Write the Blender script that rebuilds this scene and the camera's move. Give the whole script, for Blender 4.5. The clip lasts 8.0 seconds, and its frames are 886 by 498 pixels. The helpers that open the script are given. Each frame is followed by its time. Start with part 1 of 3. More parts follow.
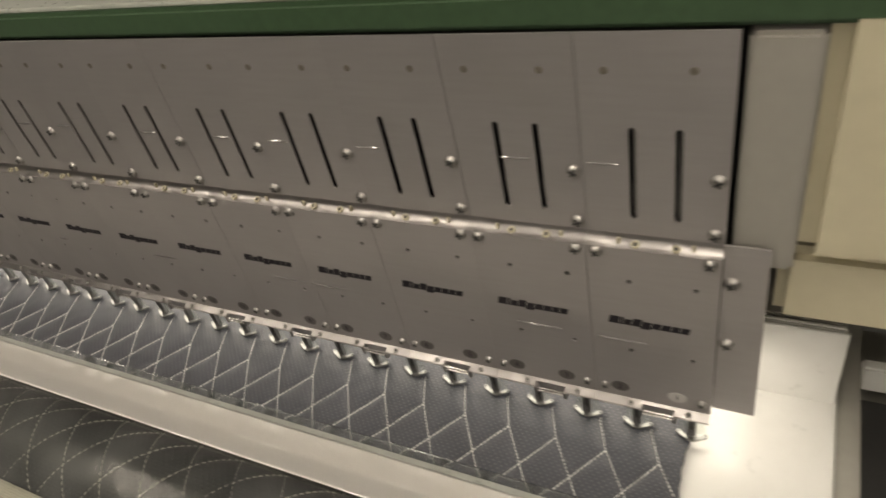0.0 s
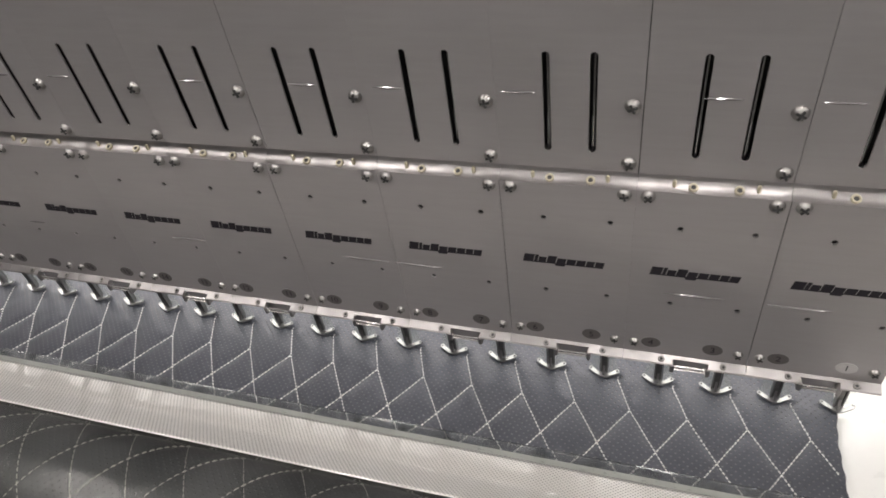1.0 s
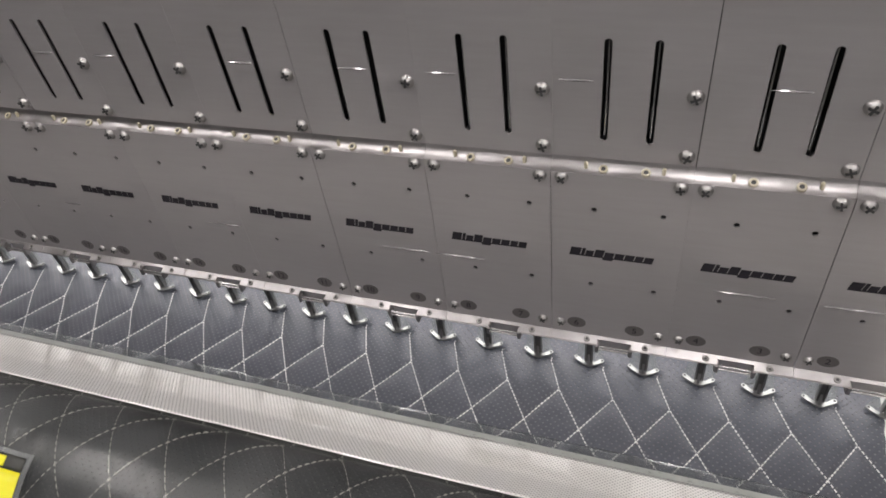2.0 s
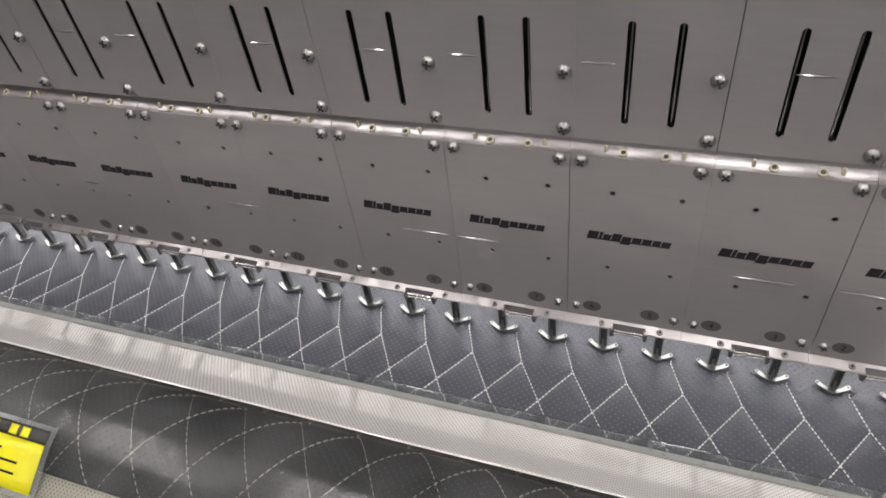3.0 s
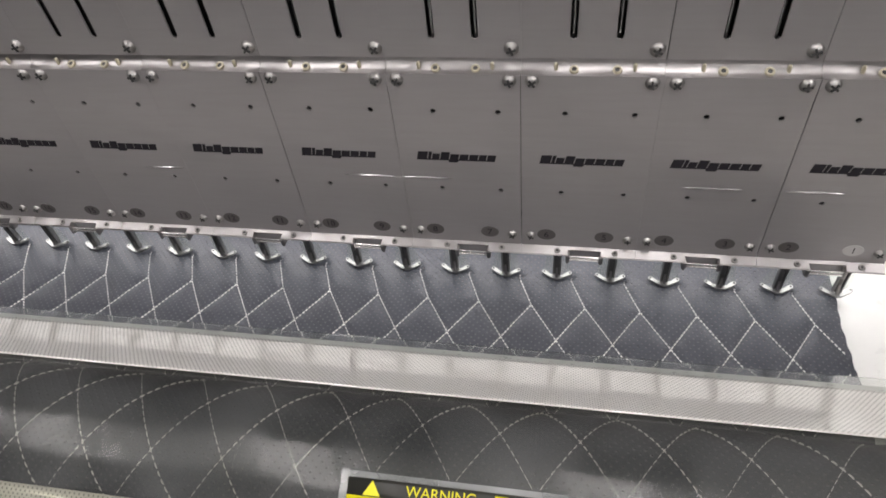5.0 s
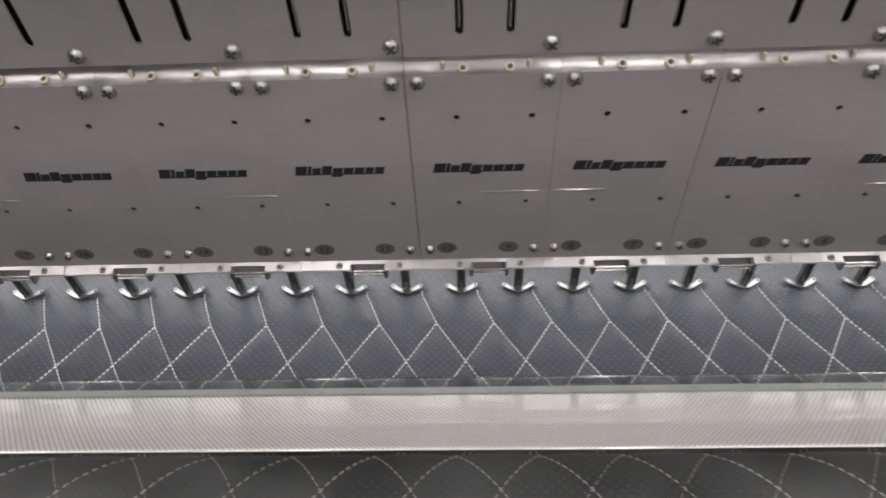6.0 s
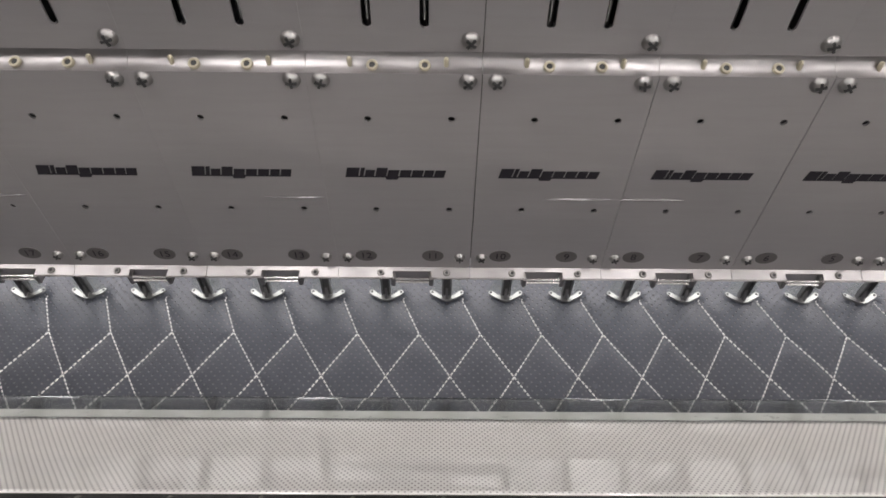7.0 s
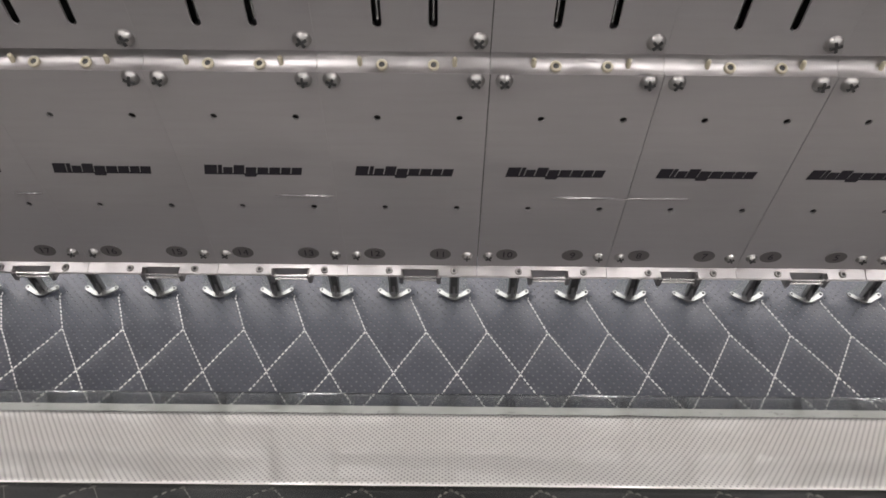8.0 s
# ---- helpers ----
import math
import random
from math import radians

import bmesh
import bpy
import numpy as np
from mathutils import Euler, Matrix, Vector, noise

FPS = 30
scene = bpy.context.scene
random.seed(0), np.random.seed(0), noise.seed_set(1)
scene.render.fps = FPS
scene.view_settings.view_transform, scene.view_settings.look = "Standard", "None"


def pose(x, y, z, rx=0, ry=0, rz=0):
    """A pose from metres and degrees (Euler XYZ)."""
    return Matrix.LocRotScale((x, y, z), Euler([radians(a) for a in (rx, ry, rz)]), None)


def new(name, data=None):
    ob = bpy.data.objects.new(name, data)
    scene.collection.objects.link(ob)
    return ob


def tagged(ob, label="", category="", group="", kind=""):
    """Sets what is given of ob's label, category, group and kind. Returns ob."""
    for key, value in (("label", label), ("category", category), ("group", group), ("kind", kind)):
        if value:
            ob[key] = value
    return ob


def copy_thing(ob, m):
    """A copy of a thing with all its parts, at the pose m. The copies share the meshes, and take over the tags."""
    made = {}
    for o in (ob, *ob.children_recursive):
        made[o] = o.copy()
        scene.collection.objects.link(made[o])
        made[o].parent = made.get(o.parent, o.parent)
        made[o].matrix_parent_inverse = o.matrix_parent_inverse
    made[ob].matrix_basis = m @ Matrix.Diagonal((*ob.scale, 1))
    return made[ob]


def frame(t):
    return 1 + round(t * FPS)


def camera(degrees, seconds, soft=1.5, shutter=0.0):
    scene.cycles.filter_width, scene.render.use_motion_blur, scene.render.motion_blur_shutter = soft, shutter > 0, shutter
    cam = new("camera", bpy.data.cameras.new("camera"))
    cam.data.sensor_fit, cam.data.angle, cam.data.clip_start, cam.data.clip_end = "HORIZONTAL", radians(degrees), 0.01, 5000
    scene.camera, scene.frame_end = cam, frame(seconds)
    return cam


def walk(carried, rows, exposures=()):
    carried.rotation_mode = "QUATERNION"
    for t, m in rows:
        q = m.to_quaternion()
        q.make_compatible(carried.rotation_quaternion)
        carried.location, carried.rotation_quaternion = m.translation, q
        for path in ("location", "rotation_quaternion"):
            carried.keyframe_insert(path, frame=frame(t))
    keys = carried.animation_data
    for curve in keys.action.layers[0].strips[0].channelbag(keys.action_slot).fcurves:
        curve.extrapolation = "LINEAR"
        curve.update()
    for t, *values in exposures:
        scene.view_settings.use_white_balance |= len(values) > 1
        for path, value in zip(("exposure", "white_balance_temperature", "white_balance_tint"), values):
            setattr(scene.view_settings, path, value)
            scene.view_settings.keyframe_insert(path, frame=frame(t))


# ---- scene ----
cam = camera(66.34, 8.0, soft=1.7, shutter=0.24)
# seconds, eye, Euler turn
ROWS = [
    (0.0, 0.033, -0.4001, 1.4803, 51.32, 11.2, 24.77),
    (0.1, -0.0072, -0.4058, 1.4701, 51.93, 11.06, 24.57),
    (0.3, -0.088, -0.4013, 1.4588, 50.01, 9.68, 21.07),
    (0.5, -0.1367, -0.4051, 1.4504, 49.53, 7.66, 19.24),
    (1.0, -0.1911, -0.3995, 1.4471, 47.38, 7.27, 16.26),
    (1.5, -0.211, -0.4027, 1.4398, 47.77, 6.9, 16.96),
    (3.0, -0.2282, -0.415, 1.4403, 46.48, 6.48, 18.78),
    (3.5, -0.2266, -0.4182, 1.4407, 45.93, 6.74, 18.09),
    (4.0, -0.2362, -0.4017, 1.4385, 42.32, 8.66, 11.55),
    (4.2, -0.2442, -0.4026, 1.4376, 43.1, 7.65, 11.12),
    (5.3, -0.2992, -0.4292, 1.4055, 41.9, 2.96, 6.79),
    (5.5, -0.3513, -0.4139, 1.4011, 41.29, 1.81, 3.51),
    (6.0, -0.4692, -0.3706, 1.3852, 41.45, 2.2, 0.57),
    (6.5, -0.5302, -0.3323, 1.3733, 39.96, 0.42, 0.69),
    (7.0, -0.533, -0.3224, 1.3696, 39.28, -0.61, 0.05),
    (7.5, -0.5362, -0.3326, 1.3701, 39.52, -0.63, 0.36),
    (8.0, -0.5345, -0.3309, 1.3717, 39.71, -0.32, 0.43),
]
walk(cam, [(t, pose(x, y, z, rx, ry, rz)) for t, x, y, z, rx, ry, rz in ROWS],
     exposures=[(0.0, -0.02, 8200, 5), (0.3, 0.0, 7700, 3), (0.6, 0.08, 7100, 3), (1.0, 0.2, 6850, 8), (1.5, 0.27, 6680, 9), (4.2, 0.25, 6680, 9), (5.5, 0.15, 6640, 8), (8.0, 0.14, 6680, 9)])

# ---- light ----
world = bpy.data.worlds.new("room_air")
world.use_nodes = True
world.node_tree.nodes["Background"].inputs[0].default_value = (0.9, 0.95, 1.0, 1)
world.node_tree.nodes["Background"].inputs[1].default_value = 0.02
scene.world = world

H = 1.10          # height of the upper hole row above the floor
P = 0.1016        # width of one head panel, two needles
N = 16            # panels along the head


# ---- materials ----
def material(name, base, rough=0.5, metal=0.0, vary=0.12, scale=30.0, stretch=(1, 1, 1), bump=0.0, bump_scale=400.0,
             coat=0.0, spec=0.5, rough_vary=0.08, island=0.0):
    m = bpy.data.materials.new(name)
    m.use_nodes = True
    nt = m.node_tree
    b = nt.nodes["Principled BSDF"]
    b.inputs["Roughness"].default_value = rough
    b.inputs["Metallic"].default_value = metal
    b.inputs["Specular IOR Level"].default_value = spec
    b.inputs["Coat Weight"].default_value = coat
    b.inputs["Coat Roughness"].default_value = 0.06
    b.inputs["Coat IOR"].default_value = 2.4
    tc = nt.nodes.new("ShaderNodeTexCoord")
    mp = nt.nodes.new("ShaderNodeMapping")
    mp.inputs["Scale"].default_value = stretch
    nt.links.new(tc.outputs["Object"], mp.inputs["Vector"])
    big = nt.nodes.new("ShaderNodeTexNoise")
    big.inputs["Scale"].default_value = scale * 0.25
    big.inputs["Detail"].default_value = 3
    nt.links.new(tc.outputs["Object"], big.inputs["Vector"])
    small = nt.nodes.new("ShaderNodeTexNoise")
    small.inputs["Scale"].default_value = scale * 8
    small.inputs["Detail"].default_value = 4
    nt.links.new(mp.outputs["Vector"], small.inputs["Vector"])
    add = nt.nodes.new("ShaderNodeMath")
    add.operation = "ADD"
    nt.links.new(big.outputs["Fac"], add.inputs[0])
    nt.links.new(small.outputs["Fac"], add.inputs[1])
    rng = nt.nodes.new("ShaderNodeMapRange")
    rng.inputs["From Min"].default_value, rng.inputs["From Max"].default_value = 0.6, 1.4
    rng.inputs["To Min"].default_value, rng.inputs["To Max"].default_value = 1 - vary, 1 + vary
    nt.links.new(add.outputs[0], rng.inputs["Value"])
    tone = rng.outputs["Result"]
    if island:
        info = nt.nodes.new("ShaderNodeObjectInfo")
        r2 = nt.nodes.new("ShaderNodeMapRange")
        r2.inputs["To Min"].default_value, r2.inputs["To Max"].default_value = 1 - island, 1 + island
        nt.links.new(info.outputs["Random"], r2.inputs["Value"])
        mu = nt.nodes.new("ShaderNodeMath")
        mu.operation = "MULTIPLY"
        nt.links.new(tone, mu.inputs[0])
        nt.links.new(r2.outputs["Result"], mu.inputs[1])
        tone = mu.outputs[0]
    vm = nt.nodes.new("ShaderNodeVectorMath")
    vm.operation = "SCALE"
    vm.inputs[0].default_value = base
    nt.links.new(tone, vm.inputs["Scale"])
    nt.links.new(vm.outputs["Vector"], b.inputs["Base Color"])
    rr = nt.nodes.new("ShaderNodeMapRange")
    rr.inputs["To Min"].default_value, rr.inputs["To Max"].default_value = max(rough - rough_vary, 0.02), rough + rough_vary
    nt.links.new(small.outputs["Fac"], rr.inputs["Value"])
    nt.links.new(rr.outputs["Result"], b.inputs["Roughness"])
    if bump:
        bn = nt.nodes.new("ShaderNodeTexNoise")
        bn.inputs["Scale"].default_value = bump_scale
        bn.inputs["Detail"].default_value = 3
        nt.links.new(mp.outputs["Vector"], bn.inputs["Vector"])
        bp = nt.nodes.new("ShaderNodeBump")
        bp.inputs["Strength"].default_value = 1.0
        bp.inputs["Distance"].default_value = bump
        nt.links.new(bn.outputs["Fac"], bp.inputs["Height"])
        nt.links.new(bp.outputs["Normal"], b.inputs["Normal"])
    return m


def perforated(m, pitch, radius, hole, depth, plane="XY", shift=0.0):
    """Adds a staggered lattice of punched dots to a material, in the object's own metres."""
    nt = m.node_tree
    b = nt.nodes["Principled BSDF"]
    tc = nt.nodes.new("ShaderNodeTexCoord")
    sep = nt.nodes.new("ShaderNodeSeparateXYZ")
    nt.links.new(tc.outputs["UV"], sep.inputs[0])

    def mth(op, a, c=None):
        n = nt.nodes.new("ShaderNodeMath")
        n.operation = op
        for i, q in enumerate((a, c)):
            if q is None:
                continue
            if isinstance(q, (int, float)):
                n.inputs[i].default_value = q
            else:
                nt.links.new(q, n.inputs[i])
        return n.outputs[0]

    def cell(px, py):
        fx = mth("SUBTRACT", mth("FRACT", mth("ADD", mth("DIVIDE", sep.outputs[0], pitch), px + 500)), 0.5)
        fy = mth("SUBTRACT", mth("FRACT", mth("ADD", mth("DIVIDE", sep.outputs[1], pitch), py + 500)), 0.5)
        return mth("SQRT", mth("ADD", mth("MULTIPLY", fx, fx), mth("MULTIPLY", fy, fy)))

    d = mth("MINIMUM", cell(0, 0), cell(0.5, 0.5))
    edge = nt.nodes.new("ShaderNodeMapRange")
    edge.interpolation_type = "SMOOTHSTEP"
    edge.inputs["From Min"].default_value, edge.inputs["From Max"].default_value = radius * 0.7 / pitch, radius * 1.25 / pitch
    nt.links.new(d, edge.inputs["Value"])
    mix = nt.nodes.new("ShaderNodeMix")
    mix.data_type = "RGBA"
    mix.inputs[6].default_value = (*hole, 1)
    old = b.inputs["Base Color"].links[0].from_socket
    nt.links.new(edge.outputs["Result"], mix.inputs[0])
    nt.links.new(old, mix.inputs[7])
    nt.links.new(mix.outputs[2], b.inputs["Base Color"])
    rmix = nt.nodes.new("ShaderNodeMix")
    rmix.inputs[2].default_value = 0.9
    nt.links.new(edge.outputs["Result"], rmix.inputs[0])
    nt.links.new(b.inputs["Roughness"].links[0].from_socket, rmix.inputs[3])
    nt.links.new(rmix.outputs[0], b.inputs["Roughness"])
    bp = nt.nodes.new("ShaderNodeBump")
    bp.inputs["Strength"].default_value = 1.0
    bp.inputs["Distance"].default_value = depth
    nt.links.new(edge.outputs["Result"], bp.inputs["Height"])
    if b.inputs["Normal"].links:
        nt.links.new(b.inputs["Normal"].links[0].from_socket, bp.inputs["Normal"])
    nt.links.new(bp.outputs["Normal"], b.inputs["Normal"])
    return m


STEEL = material("brushed_steel", (0.345, 0.329, 0.328), 0.38, 0.5, 0.06, 9, (0.3, 1, 3), 0.00003, 260, island=0.035)


def dented(m, scale, height):
    """Slow waves in sheet metal, under its grain."""
    nt = m.node_tree
    tc = nt.nodes.new("ShaderNodeTexCoord")
    info = nt.nodes.new("ShaderNodeObjectInfo")
    add = nt.nodes.new("ShaderNodeVectorMath")
    nt.links.new(tc.outputs["Object"], add.inputs[0])
    nt.links.new(info.outputs["Location"], add.inputs[1])
    n = nt.nodes.new("ShaderNodeTexNoise")
    n.inputs["Scale"].default_value, n.inputs["Detail"].default_value = scale, 1.5
    nt.links.new(add.outputs[0], n.inputs["Vector"])
    bp = nt.nodes.new("ShaderNodeBump")
    bp.inputs["Distance"].default_value = height
    nt.links.new(n.outputs["Fac"], bp.inputs["Height"])
    fine = nt.nodes["Principled BSDF"].inputs["Normal"].links[0].from_node
    nt.links.new(bp.outputs["Normal"], fine.inputs["Normal"])


dented(STEEL, 11, 0.006)
STEEL_BAR = material("polished_steel", (0.345, 0.33, 0.325), 0.34, 1.0, 0.16, 25, (0.3, 1, 1), 0.00003, 300, rough_vary=0.08)
dented(STEEL_BAR, 22, 0.0035)
SOLE = material("worn_zinc", (0.34, 0.34, 0.335), 0.36, 0.9, 0.2, 60, bump=0.0002, bump_scale=300)
BUFFED = material("buffed_steel", (0.80, 0.78, 0.77), 0.16, 1.0, 0.05, 40)
# glossier steel for the added ridges that imitate lamp glints on the panels
GLINT_STEEL = material("glint_steel", (0.38, 0.365, 0.367), 0.10, 0.60, 0.06, 40, rough_vary=0.02)
RIVET = material("grey_rivet", (0.26, 0.25, 0.24), 0.4, 0.8, 0.1, 60)
STEM = material("dark_steel", (0.16, 0.155, 0.15), 0.30, 0.9, 0.2, 60)
BRASSY = material("dull_rivet", (0.20, 0.18, 0.15), 0.5, 0.6, 0.2, 60)
CHROME = material("zinc_plate", (0.36, 0.35, 0.34), 0.40, 1.0, 0.15, 60)
# near-black colour holds the shade of hollows, holes and recesses
HOLLOW_SHADE = material("hollow_shade", (0.03, 0.03, 0.03), 0.6, 0.0, 0.2, 20)
INK = material("black_print", (0.018, 0.016, 0.020), 0.6, 0.0, 0.2, 80, spec=0.2)
TAG = material("grey_sticker", (0.085, 0.078, 0.076), 0.4, 0.0, 0.15, 60)
TAG_WHITE = material("white_sticker", (0.46, 0.45, 0.44), 0.4, 0.0, 0.06, 60)
NYLON = material("ivory_nylon", (0.42, 0.38, 0.28), 0.35, 0.0, 0.1, 80)
LEATHER = perforated(material("grey_leather", (0.050, 0.055, 0.070), 0.43, 0.0, 0.2, 40, (1, 1, 1), 0.00022, 900, spec=0.62),
                     0.0070, 0.00078, (0.15, 0.15, 0.155), 0.0009)
THREAD = material("white_thread", (0.72, 0.71, 0.69), 0.6, 0.0, 0.1, 200)
CREAM = perforated(material("cream_foam", (0.86, 0.835, 0.79), 0.5, 0.0, 0.06, 20, (1, 1, 1), 0.0001, 700, coat=0.75),
                   0.0035, 0.00060, (0.36, 0.345, 0.32), 0.0003)
WHITE = material("white_laminate", (0.82, 0.82, 0.80), 0.3, 0.0, 0.03, 8)
CREAM_PAINT = material("cream_paint", (0.56, 0.515, 0.38), 0.4, 0.0, 0.06, 8, bump=0.0002, bump_scale=120)
GREEN = material("green_enamel", (0.045, 0.085, 0.045), 0.35, 0.0, 0.2, 12)
RAIL = material("pale_rail", (0.46, 0.48, 0.44), 0.3, 0.0, 0.08, 20, coat=0.5)
GREY_PAINT = material("grey_paint", (0.33, 0.32, 0.29), 0.45, 0.0, 0.08, 10)
POST = material("post_paint", (0.33, 0.318, 0.29), 0.42, 0.1, 0.06, 10)
FLOOR = material("grey_epoxy", (0.24, 0.245, 0.24), 0.25, 0.0, 0.15, 2.5, bump=0.0002, bump_scale=30)
WALL = material("wall_paint", (0.74, 0.74, 0.74), 0.8, 0.0, 0.05, 2)
CEIL = material("ceiling_paint", (0.70, 0.70, 0.70), 0.8, 0.0, 0.05, 2)
YELLOW = material("yellow_vinyl", (0.83, 0.76, 0.02), 0.35, 0.0, 0.04, 20)
BLACK = material("black_vinyl", (0.03, 0.03, 0.025), 0.35, 0.0, 0.1, 20)


def clear(name, tint, rough, fac):
    m = bpy.data.materials.new(name)
    m.use_nodes = True
    nt = m.node_tree
    b = nt.nodes["Principled BSDF"]
    b.inputs["Base Color"].default_value = (*tint, 1)
    b.inputs["Roughness"].default_value = rough
    b.inputs["Transmission Weight"].default_value = 1.0
    b.inputs["IOR"].default_value = 1.2 if fac else 1.45
    n = nt.nodes.new("ShaderNodeTexNoise")
    n.inputs["Scale"].default_value = 25
    n.inputs["Detail"].default_value = 4
    tc = nt.nodes.new("ShaderNodeTexCoord")
    nt.links.new(tc.outputs["Object"], n.inputs["Vector"])
    bp = nt.nodes.new("ShaderNodeBump")
    bp.inputs["Distance"].default_value = 0.004 if fac else 0.0002
    nt.links.new(n.outputs["Fac"], bp.inputs["Height"])
    nt.links.new(bp.outputs["Normal"], b.inputs["Normal"])
    return m


ACRYLIC = clear("clear_acrylic", (0.86, 0.88, 0.86), 0.06, 0)


def thin_clear(name, haze, rough, bump, tint=(1.0, 1.0, 1.0)):
    """A thin clear sheet: see-through, with gloss by angle and a little haze."""
    m = bpy.data.materials.new(name)
    m.use_nodes = True
    nt = m.node_tree
    out = nt.nodes["Material Output"]
    see = nt.nodes.new("ShaderNodeBsdfTransparent")
    see.inputs["Color"].default_value = (*tint, 1)
    gl = nt.nodes.new("ShaderNodeBsdfGlossy")
    gl.inputs["Roughness"].default_value = rough
    df = nt.nodes.new("ShaderNodeBsdfDiffuse")
    df.inputs["Color"].default_value = (0.75, 0.76, 0.76, 1)
    n = nt.nodes.new("ShaderNodeTexNoise")
    n.inputs["Scale"].default_value, n.inputs["Detail"].default_value = 14, 3
    tc = nt.nodes.new("ShaderNodeTexCoord")
    nt.links.new(tc.outputs["Object"], n.inputs["Vector"])
    bp = nt.nodes.new("ShaderNodeBump")
    bp.inputs["Distance"].default_value = bump
    nt.links.new(n.outputs["Fac"], bp.inputs["Height"])
    nt.links.new(bp.outputs["Normal"], gl.inputs["Normal"])
    hz = nt.nodes.new("ShaderNodeMapRange")
    hz.inputs["From Min"].default_value, hz.inputs["From Max"].default_value = 0.35, 0.75
    hz.inputs["To Min"].default_value, hz.inputs["To Max"].default_value = haze * 0.4, haze * 1.8
    nt.links.new(n.outputs["Fac"], hz.inputs["Value"])
    m1 = nt.nodes.new("ShaderNodeMixShader")
    nt.links.new(hz.outputs["Result"], m1.inputs[0])
    nt.links.new(see.outputs[0], m1.inputs[1])
    nt.links.new(df.outputs[0], m1.inputs[2])
    fr = nt.nodes.new("ShaderNodeFresnel")
    fr.inputs["IOR"].default_value = 1.4
    m2 = nt.nodes.new("ShaderNodeMixShader")
    nt.links.new(fr.outputs[0], m2.inputs[0])
    nt.links.new(m1.outputs[0], m2.inputs[1])
    nt.links.new(gl.outputs[0], m2.inputs[2])
    nt.links.new(m2.outputs[0], out.inputs["Surface"])
    return m


FILM = thin_clear("clear_film", 0.055, 0.20, 0.0026, (0.45, 0.45, 0.385))
FROST = thin_clear("frosted_plastic", 0.26, 0.12, 0.0008, (0.90, 0.94, 0.91))
LAMP = bpy.data.materials.new("lamp_glow")
LAMP.use_nodes = True
LAMP.node_tree.nodes["Principled BSDF"].inputs["Emission Color"].default_value = (1.0, 0.96, 0.985, 1)
LAMP.node_tree.nodes["Principled BSDF"].inputs["Emission Strength"].default_value = 18.0

WORK = LAMP.copy()
WORK.name = "work_glow"
WORK.node_tree.nodes["Principled BSDF"].inputs["Emission Strength"].default_value = 6.5


# ---- mesh helpers ----
def mesh_of(name, bm, mat, smooth=None):
    bmesh.ops.recalc_face_normals(bm, faces=bm.faces[:])
    me = bpy.data.meshes.new(name)
    bm.to_mesh(me)
    bm.free()
    me.materials.append(mat)
    if smooth:
        me.shade_smooth()
        me.set_sharp_from_angle(angle=radians(smooth))
    return me


def part(name, bm, mat, parent=None, label="", smooth=None):
    ob = new(name, mesh_of(name, bm, mat, smooth) if isinstance(bm, bmesh.types.BMesh) else bm)
    ob.parent = parent
    return tagged(ob, label)


def thing(name, label, category, group="", kind="", at=(0, 0, 0)):
    ob = new(name)
    ob.empty_display_size = 0.01
    ob.location = at
    return tagged(ob, label, category, group, kind)


def box(bm, x0, x1, y0, y1, z0, z1, bevel=0.0):
    vs = bmesh.ops.create_cube(bm, size=1, matrix=Matrix.Translation(((x0 + x1) / 2, (y0 + y1) / 2, (z0 + z1) / 2))
                               @ Matrix.Diagonal((abs(x1 - x0), abs(y1 - y0), abs(z1 - z0), 1)))["verts"]
    if bevel:
        es = list({e for v in vs for e in v.link_edges})
        bmesh.ops.bevel(bm, geom=es, offset=bevel, segments=2, affect="EDGES", clamp_overlap=True)
    return bm


def ring(cx, cz, rx, rz=None, n=20, start=0.0):
    rz = rz or rx
    return [(cx + rx * math.cos(start + 2 * math.pi * i / n), cz + rz * math.sin(start + 2 * math.pi * i / n)) for i in range(n)]


def slot(cx, z0, z1, r, n=8):
    top = [(cx + r * math.cos(math.pi * i / n), z1 - r + r * math.sin(math.pi * i / n)) for i in range(n + 1)]
    low = [(cx - r * math.cos(math.pi * i / n), z0 + r - r * math.sin(math.pi * i / n)) for i in range(n + 1)]
    return top + low


def plate(outline, holes, y_front, thick):
    """A sheet in the x-z plane with real holes through it."""
    bm = bmesh.new()
    edges = []
    for loop in (outline, *holes):
        vs = [bm.verts.new((x, y_front, z)) for x, z in loop]
        edges += [bm.edges.new((a, b)) for a, b in zip(vs, vs[1:] + vs[:1])]
    bmesh.ops.triangle_fill(bm, use_beauty=True, use_dissolve=False, edges=edges)
    geo = bmesh.ops.extrude_face_region(bm, geom=bm.faces[:])["geom"]
    bmesh.ops.translate(bm, verts=[g for g in geo if isinstance(g, bmesh.types.BMVert)], vec=(0, thick, 0))
    return bm


